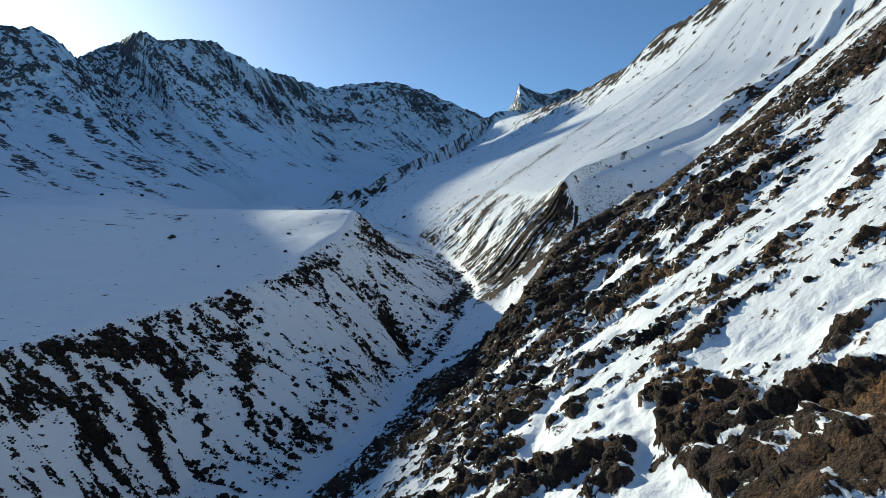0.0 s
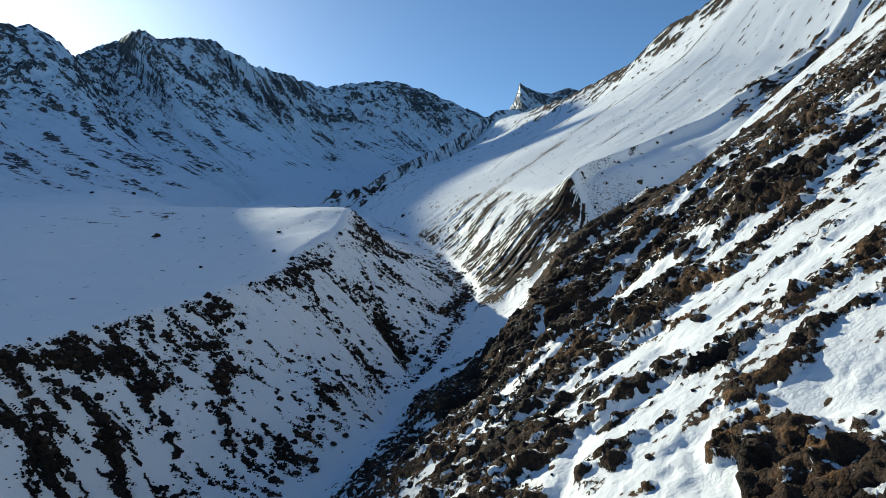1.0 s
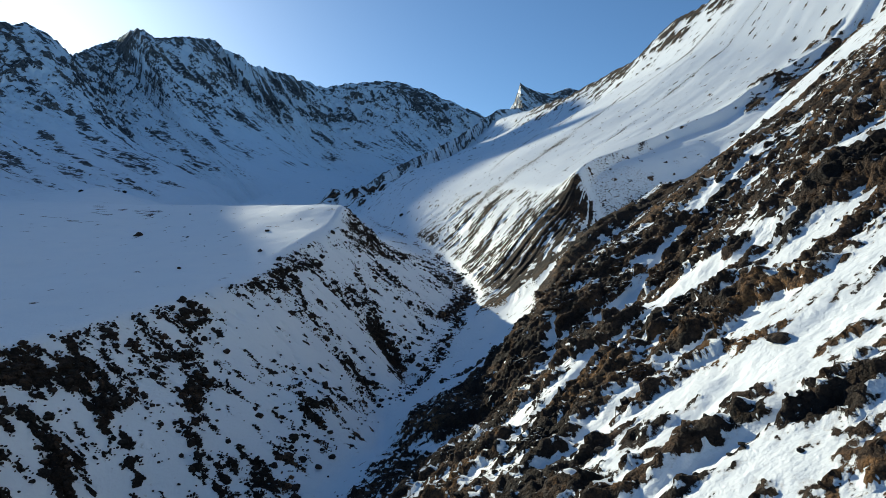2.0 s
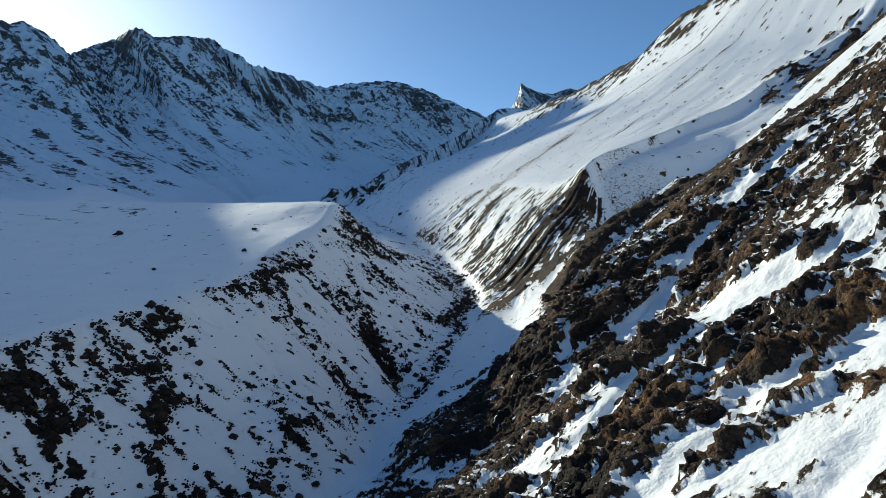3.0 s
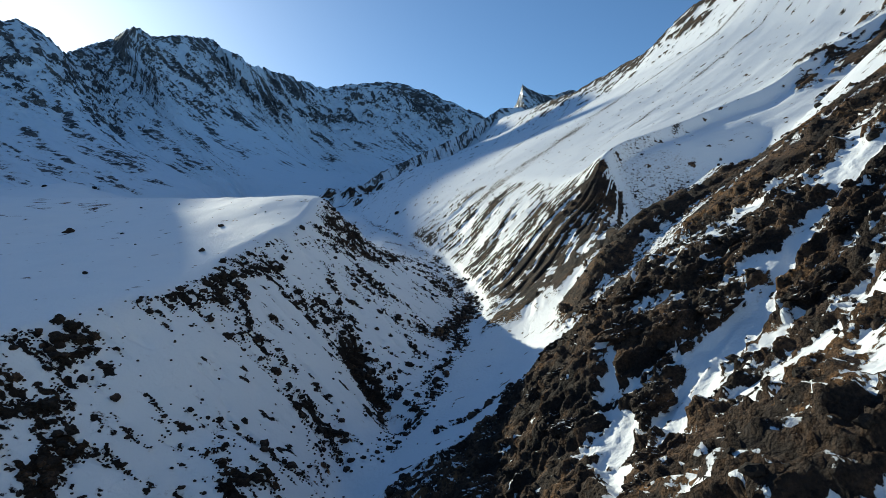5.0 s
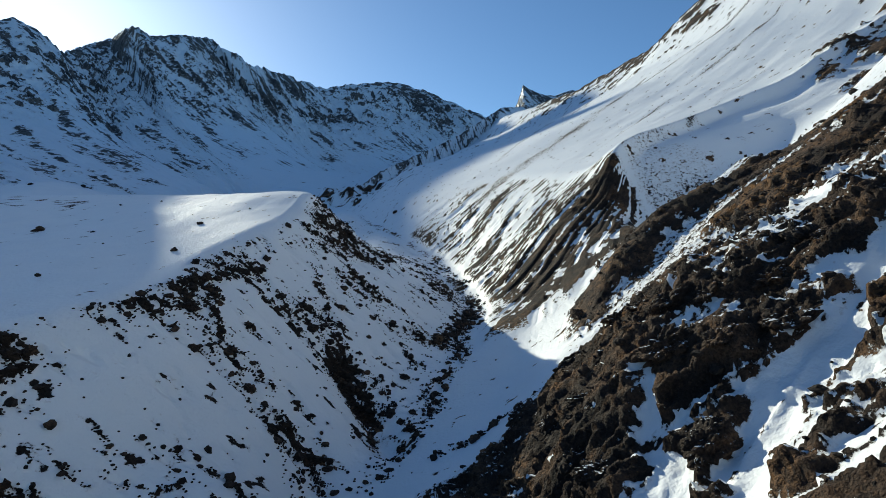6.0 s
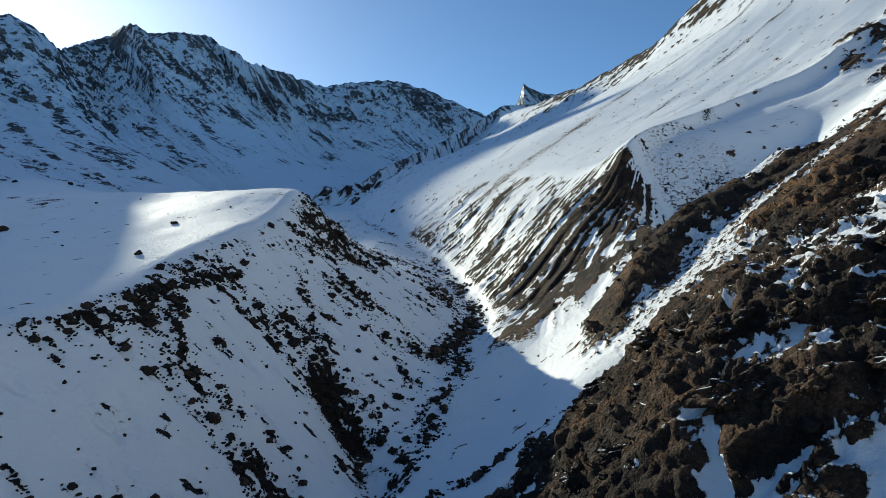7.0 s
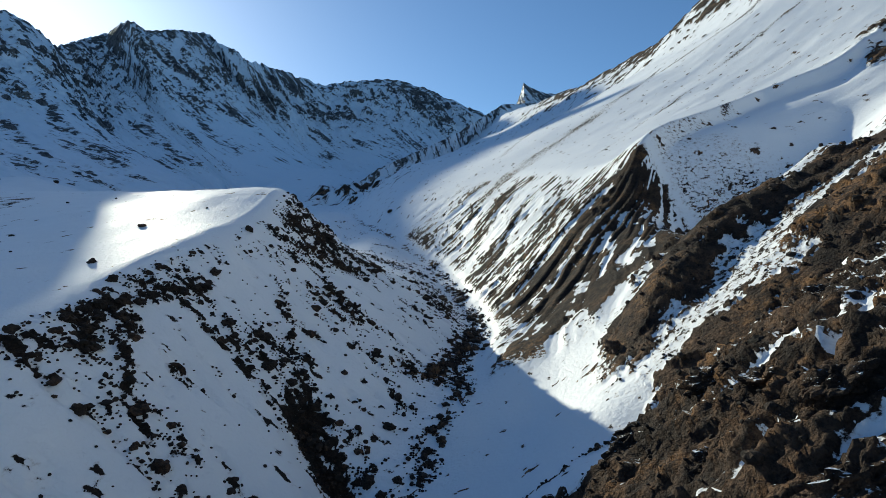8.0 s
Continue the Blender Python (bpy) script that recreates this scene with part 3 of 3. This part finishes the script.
tagged(ground, "steep snow-covered valley floor and slopes with bare brown rock", "ground", kind="structure")


# ---------------------------------------------------------------- mountains
def mountain(name, crest, foot, back, rows, cols, seed, rib, label, jag=12.0, bare=0.0, streaks=(), lean=0.1, unseen=0):
    """A mountainside lofted from its crest line down to its foot, with ribs and gullies, and a plain far side."""
    crest, foot = np.array(crest, float), np.array(foot, float)
    k = np.linspace(0, 1, len(crest))
    d = np.concatenate([[0], np.cumsum(np.linalg.norm(np.diff(crest, axis=0), axis=1))])
    s = np.interp(np.linspace(0, 1, cols), [0, 0.1, 1], [0, unseen or 0.1 * d[-1], d[-1]])
    top = np.stack([np.interp(s, d, crest[:, i]) for i in range(3)], -1)
    low = np.stack([np.interp(np.interp(s, d, k), np.linspace(0, 1, len(foot)), foot[:, i]) for i in range(3)], -1)
    v = np.concatenate([np.linspace(-1, -0.04, 14), 1.14 * np.linspace(0, 1, rows) ** 1.15])[:, None]
    S = np.broadcast_to(s[None, :], (len(v), cols))
    V = np.broadcast_to(v, S.shape)
    W = np.maximum(V, 0)
    P = top[None] * (1 - W[..., None]) + low[None] * W[..., None]
    behind = np.clip(-V, 0, 1)[..., None]
    P = P + behind * np.array(back)[None, None]
    out = (low - top)[None] * np.ones((len(v), 1, 1))
    out[..., 2] = 0
    out /= np.linalg.norm(out, axis=-1, keepdims=True)
    drop = np.linalg.norm(low - top, axis=1)[None] * W
    S = S + lean * drop
    warp = 0.3 * fbm(S / rib / 1.5, drop / rib / 2.5, 4, seed + 3)
    ribs = ridged(S / rib + warp, drop / rib / 5, 6, seed, 0.6)
    chop = fbm((P[..., 0] + 0.6 * P[..., 2]) / rib * 4.5, (P[..., 1] - 0.7 * P[..., 2]) / rib * 4.5, 6, seed + 9, 0.72)
    body = step(-0.05, 0.04, V) * (1 - 0.8 * step(0.3, 0.75, W)) * (0.12 + 0.88 * step(0, 0.15, W))
    amp = rib * (0.22 * (ribs - 0.3) + 0.06 * chop) * body - 0.03 * drop.max() * np.sin(np.pi * np.minimum(W, 1))
    P = P + out * (amp * 0.55)[..., None]
    P[..., 2] += amp * 0.8 + jag * fbm(S / (rib * 0.45), 0 * S + seed, 5, seed + 5, 0.6) * np.exp(-W * 7)
    thin = ridged(S / (rib * 0.22) + 2 * warp, drop / rib / 3, 3, seed + 13)
    area = fbm(S / rib / 1.3, drop / rib / 2.2, 3, seed + 17)
    high = 1 - step(0.3, 0.7, W + 0.12 * area)
    rock = bare + high * (0.19 + 0.22 * ribs + 0.08 * thin + 0.62 * chop + 0.35 * area) + 0.25 * np.exp(-W * 14)
    rock = np.maximum(rock, np.clip(1.2 * thin - 0.58 + 0.2 * chop + 0.75 * area, -0.3, 0.7) * (1 - step(0.94, 1.0, W)))
    for wide, line in streaks:
        d = line_distance(P[..., 0] + 12 * chop, P[..., 1], line)
        rock = np.maximum(rock, np.clip(0.72 - 0.6 * d / wide + 0.6 * chop, -0.3, 0.75))
    return tagged(sheet(name, P, rock, FAR), label, "mountain", kind="structure")


mountain("mountain_west", [(-1050, -400, 380), (-1000, 300, 400), (-1000, 900, 440), (-1007, 1250, 520), (-977, 1320, 550), (-953, 1370, 568), (-946, 1400, 571), (-933, 1420, 584), (-926, 1440, 582),
          (-911, 1480, 572), (-921, 1520, 575.5), (-957, 1638, 579), (-1133, 2076, 756), (-1135, 2208, 821), (-1006, 2039, 791), (-944, 1969, 775), (-903, 1941, 751), (-882, 1958, 739), (-833, 2039, 775), (-811, 2270, 844), (-734, 2140, 771), (-640, 2080, 716), (-560, 2000, 540), (-400, 1850, 380), (-290, 1700, 280)],
         [(-300, -300, 15), (-240, 150, 45), (-200, 420, 69), (-240, 560, 92), (-250, 600, 102), (-262, 640, 110), (-268, 680, 117), (-272, 710, 124), (-275, 740, 130), (-280, 770, 136), (-286, 820, 144), (-295, 880, 154), (-294, 930, 162),
          (-293, 960, 166), (-292, 990, 169), (-288, 1030, 174), (-280, 1090, 182), (-250, 1250, 202), (-240, 1420, 236), (-225, 1480, 239), (-240, 1530, 262), (-230, 1560, 264), (-220, 1590, 266), (-210, 1610, 268)],
         (-500, 300, -450), 280, 760, 3, 110, "snowy shaded mountainside with dark rock ribs and gullies", 5, 0.02,
         ((14, [(-640, 1085), (-520, 960), (-350, 785)]), (20, [(-600, 1340), (-500, 1190), (-350, 1000)]), (13, [(-490, 730), (-430, 665), (-375, 605)]), (16, [(-380, 520), (-330, 490)]), (9, [(-420, 560), (-350, 470), (-290, 420)]),
          (10, [(-560, 900), (-470, 800), (-330, 690)]), (12, [(-700, 1250), (-600, 1130), (-480, 1000)]), (24, [(-560, 1500), (-430, 1350), (-330, 1230)])), -0.35, 1300)
mountain("mountain_north", [(-701, 2200, 745), (-708, 2600, 838), (-629, 2900, 880), (-548, 3050, 880), (-420, 3150, 935), (-249, 3200, 965), (-70, 3150, 908), (128, 3000, 784), (245, 2900, 706), (420, 2800, 620)],
         [(-420, 1850, 320), (-330, 1800, 290), (-230, 1750, 270), (-120, 1750, 270), (0, 1800, 290), (120, 1900, 330), (250, 2050, 400)],
         (-100, 900, -600), 200, 420, 17, 180, "high snowy mountain wall with dark craggy crest", 9, 0.02, (), -0.5)
mountain("mountain_peak", [(380, 4000, 850), (470, 4000, 985), (520, 4000, 1060), (556, 4000, 1180), (590, 4000, 1158), (640, 4000, 1135), (700, 4020, 1120), (780, 4050, 1130), (890, 4080, 1172), (1100, 4100, 1130), (1500, 4100, 1000)],
         [(250, 3300, 560), (450, 3250, 600), (650, 3200, 650), (900, 3200, 700), (1200, 3200, 700)],
         (100, 500, -600), 120, 260, 29, 130, "distant pointed rock peak with snow streaks", 5, 0.04, (), -0.3)
mountain("moraine_spur", [(330, 1500, 425), (135, 1330, 370), (33, 1100, 262), (-24, 1000, 217), (-75, 930, 181), (-105, 895, 152)],
         [(160, 1150, 285), (50, 1060, 222), (-30, 940, 165), (-75, 870, 138), (-110, 850, 120)],
         (-120, 300, -120), 110, 300, 37, 40, "low dark moraine ridge dusted with snow", 1.5, -0.14, (), 0.1)


# ---------------------------------------------------------------- boulders
def ground_at(x, y):
    """Height of the finished ground under a place."""
    j = int(np.clip(np.searchsorted(gx, x), 1, len(gx) - 1))
    i = int(np.clip(np.searchsorted(gy, y), 1, len(gy) - 1))
    return float(Z2[i - 1:i + 1, j - 1:j + 1].mean())


def rock_points(seed, level, flat=0.7, blocky=0.3):
    """Points and faces of one rough stone about 1 m across."""
    bm = bmesh.new()
    bmesh.ops.create_icosphere(bm, subdivisions=level, radius=0.5)
    off = Vector((seed * 7.3, seed * 3.1, seed * 1.7))
    for v in bm.verts:
        d = v.co.normalized()
        r = 1 + 0.45 * noise.noise(d * 1.3 + off) + 0.22 * noise.noise(d * 3.1 + off) + 0.12 * noise.noise(d * 7 + off)
        f = noise.voronoi(d * 1.6 + off)[0]
        r += blocky * (f[1] - f[0] - 0.3)
        v.co = Vector((d.x, d.y, d.z * flat)) * 0.5 * r
    return bm


def mesh_of(name, bm, material):
    me = bpy.data.meshes.new(name)
    bm.to_mesh(me)
    bm.free()
    for f in me.polygons:
        f.use_smooth = False
    me.materials.append(material)
    return me


BROWN = bare_rock("brown_rock", 2.5, (0.05, 0.037, 0.029), (0.15, 0.095, 0.06), (0.24, 0.135, 0.06), 0.12)
stone_meshes = [mesh_of("boulder", rock_points(k, 4), BOULDER) for k in range(7)]
brown_meshes = [mesh_of("boulder", rock_points(k, 4), BROWN) for k in range(7)]
rng = np.random.RandomState(5)


def boulder(x, y, size, label, group="", sink=0.25):
    ob = new("boulder", (brown_meshes if x > 3 else stone_meshes)[rng.randint(7)])
    k = size * (0.85 + 0.3 * rng.rand(3))
    ob.matrix_world = Matrix.Translation((x, y, ground_at(x, y) + size * (0.35 - sink))) @ pose(0, 0, 0, rng.uniform(-20, 20), rng.uniform(-20, 20), rng.uniform(0, 360)) @ Matrix.Diagonal((*k, 1))
    return tagged(ob, label, "boulder", group)


boulder(28.7, 186, 3.2, "large dark brown boulder half sunk in valley snow")
boulder(-21, 418, 2.6, "lone dark boulder standing on the far snow bank")
boulder(-99, 231, 2.6, "dark boulder lying alone on the snowy terrace")
for x, y, r in ((-45.5, 187, 1.3), (-75.6, 214, 0.9), (-50.5, 212, 1.3), (-42.5, 222, 0.6), (-83, 265, 0.8), (-93.6, 261, 0.8), (-60.5, 172, 0.9), (-64, 197, 0.5), (-233, 430, 3.0), (-217, 455, 2.4)):
    boulder(x, y, r, "small dark boulder resting on the smooth snowy terrace", "boulders on the terrace")
for x, y, r in ((-47, 142.5, 2.3), (-45.4, 144, 2.0), (-44.2, 145.5, 1.6), (-43.2, 135, 2.0), (-46.5, 140.5, 1.2)):
    boulder(x, y, r, "dark rounded boulder in a cluster below the terrace rim", "boulders below the terrace rim")


# ---------------------------------------------------------------- scattered stones
density = left_slope * (0.015 + 0.95 * step(0.02, 0.42, dens) + 0.8 * scrub) * step(-0.3, 0.3, spot) + 0.5 * scar + 0.8 * bed + 0.00006 * step(-90, 0, below_rim) * near + 0.05 * brown_rock + 0.06 * crag * step(25, 45, Y)
area = np.gradient(X, axis=1) * np.gradient(Y, axis=0)
weight = (density * area * (Y > 36) * (Y < 330) * (X > -180) * (X < 95)).ravel()
picks = rng.choice(weight.size, 20000, replace=False, p=weight / weight.sum())


def stuff_of_stones(name, places, sizes, level, label):
    """Many small stones as one object."""
    shapes = []
    for k in range(8):
        bm = rock_points(20 + k, level, 0.75, 0.2)
        bm.verts.ensure_lookup_table()
        shapes.append((np.array([v.co[:] for v in bm.verts]), np.array([[v.index for v in f.verts] for f in bm.faces])))
        bm.free()
    V, F, n = [], [], 0
    for (x, y, z), size in zip(places, sizes):
        co, faces = shapes[rng.randint(8)]
        turn = rng.uniform(0, 2 * np.pi)
        c, sn = np.cos(turn), np.sin(turn)
        co = co * size * (0.7 + 0.6 * rng.rand(3))
        co = np.stack([co[:, 0] * c - co[:, 1] * sn, co[:, 0] * sn + co[:, 1] * c, co[:, 2]], -1)
        V.append(co + np.array([x, y, z + 0.1 * size]))
        F.append(faces + n)
        n += len(co)
    me = bpy.data.meshes.new(name)
    me.from_pydata(np.concatenate(V).tolist(), [], np.concatenate(F).tolist())
    me.materials.append(BOULDER)
    return tagged(new(name, me), label, "stones", kind="stuff")


flat_x, flat_y, flat_z = X2.ravel()[picks], Y2.ravel()[picks], Z2.ravel()[picks]
sizes = 0.28 + 0.2 * rng.pareto(2.2, len(picks))
sizes = np.clip(sizes, 0.2, np.where(below_rim.ravel()[picks] < 0, 0.8, 1.6))
order = np.argsort(-sizes)
large, small = order[:260], order[260:]
for i in large:
    on_left = flat_x[i] < 0
    boulder(float(flat_x[i]), float(flat_y[i]), float(max(sizes[i], 0.7)), "dark weathered boulder poking out of the snowy slope" if on_left else "brown weathered boulder on the rocky slope",
            "boulders on the terrace slope" if on_left else "boulders on the rocky slope", 0.3)
middle, fine_ones = small[:1600], small[1600:]
stuff_of_stones("loose_stones", np.stack([flat_x, flat_y, flat_z], -1)[middle], sizes[middle], 2, "dark stones scattered over the snow slopes")
stuff_of_stones("stone_chips", np.stack([flat_x, flat_y, flat_z], -1)[fine_ones], sizes[fine_ones], 1, "small dark stone chips strewn over the snow")


# ---------------------------------------------------------------- outcrops of the rocky slope
def outcrop_mesh(seed):
    bm = rock_points(seed, 5, 0.8, 0.55)
    off = Vector((seed * 2.7, 1.3, seed * 4.1))
    for v in bm.verts:
        d = v.co.normalized()
        f = noise.voronoi(d * 3.2 + off)[0]
        v.co += d * (0.10 * (f[1] - f[0]) + 0.05 * noise.fractal(d * 6 + off, 1.0, 2.0, 4))
    me = mesh_of("rock_outcrop", bm, GROUND)
    at = me.attributes.new("rock", "FLOAT", "POINT")
    at.data.foreach_set("value", np.full(len(me.vertices), 0.82, np.float32))
    return me


outcrop_meshes = [outcrop_mesh(60 + k) for k in range(6)]
peak = (solid * step(0.35, 0.9, mass) * area * (Y > 26) * (Y < 158) * (X > 4) * (X < 62)).ravel()
taken = []
for i in rng.choice(peak.size, 400, replace=False, p=peak / peak.sum()):
    x, y, z = float(X2.ravel()[i]), float(Y2.ravel()[i]), float(Z2.ravel()[i])
    size = float(rng.uniform(1.8, 4.6))
    if len(taken) >= 46 or any(math.hypot(x - a, y - b) < 0.6 * (size + c) for a, b, c in taken):
        continue
    taken.append((x, y, size))
    ob = new("rock_outcrop", outcrop_meshes[rng.randint(6)])
    ob.matrix_world = Matrix.Translation((x + 0.12 * size, y, z - 0.12 * size)) @ pose(0, 0, 0, rng.uniform(-15, 15), rng.uniform(-45, -15), rng.uniform(-40, 40)) @ Matrix.Diagonal((size * 1.2, size * rng.uniform(0.7, 1.0), size * 0.8, 1))
    tagged(ob, "rough brown rock outcrop jutting from the snowy slope", "rock", "outcrops of the rocky slope")
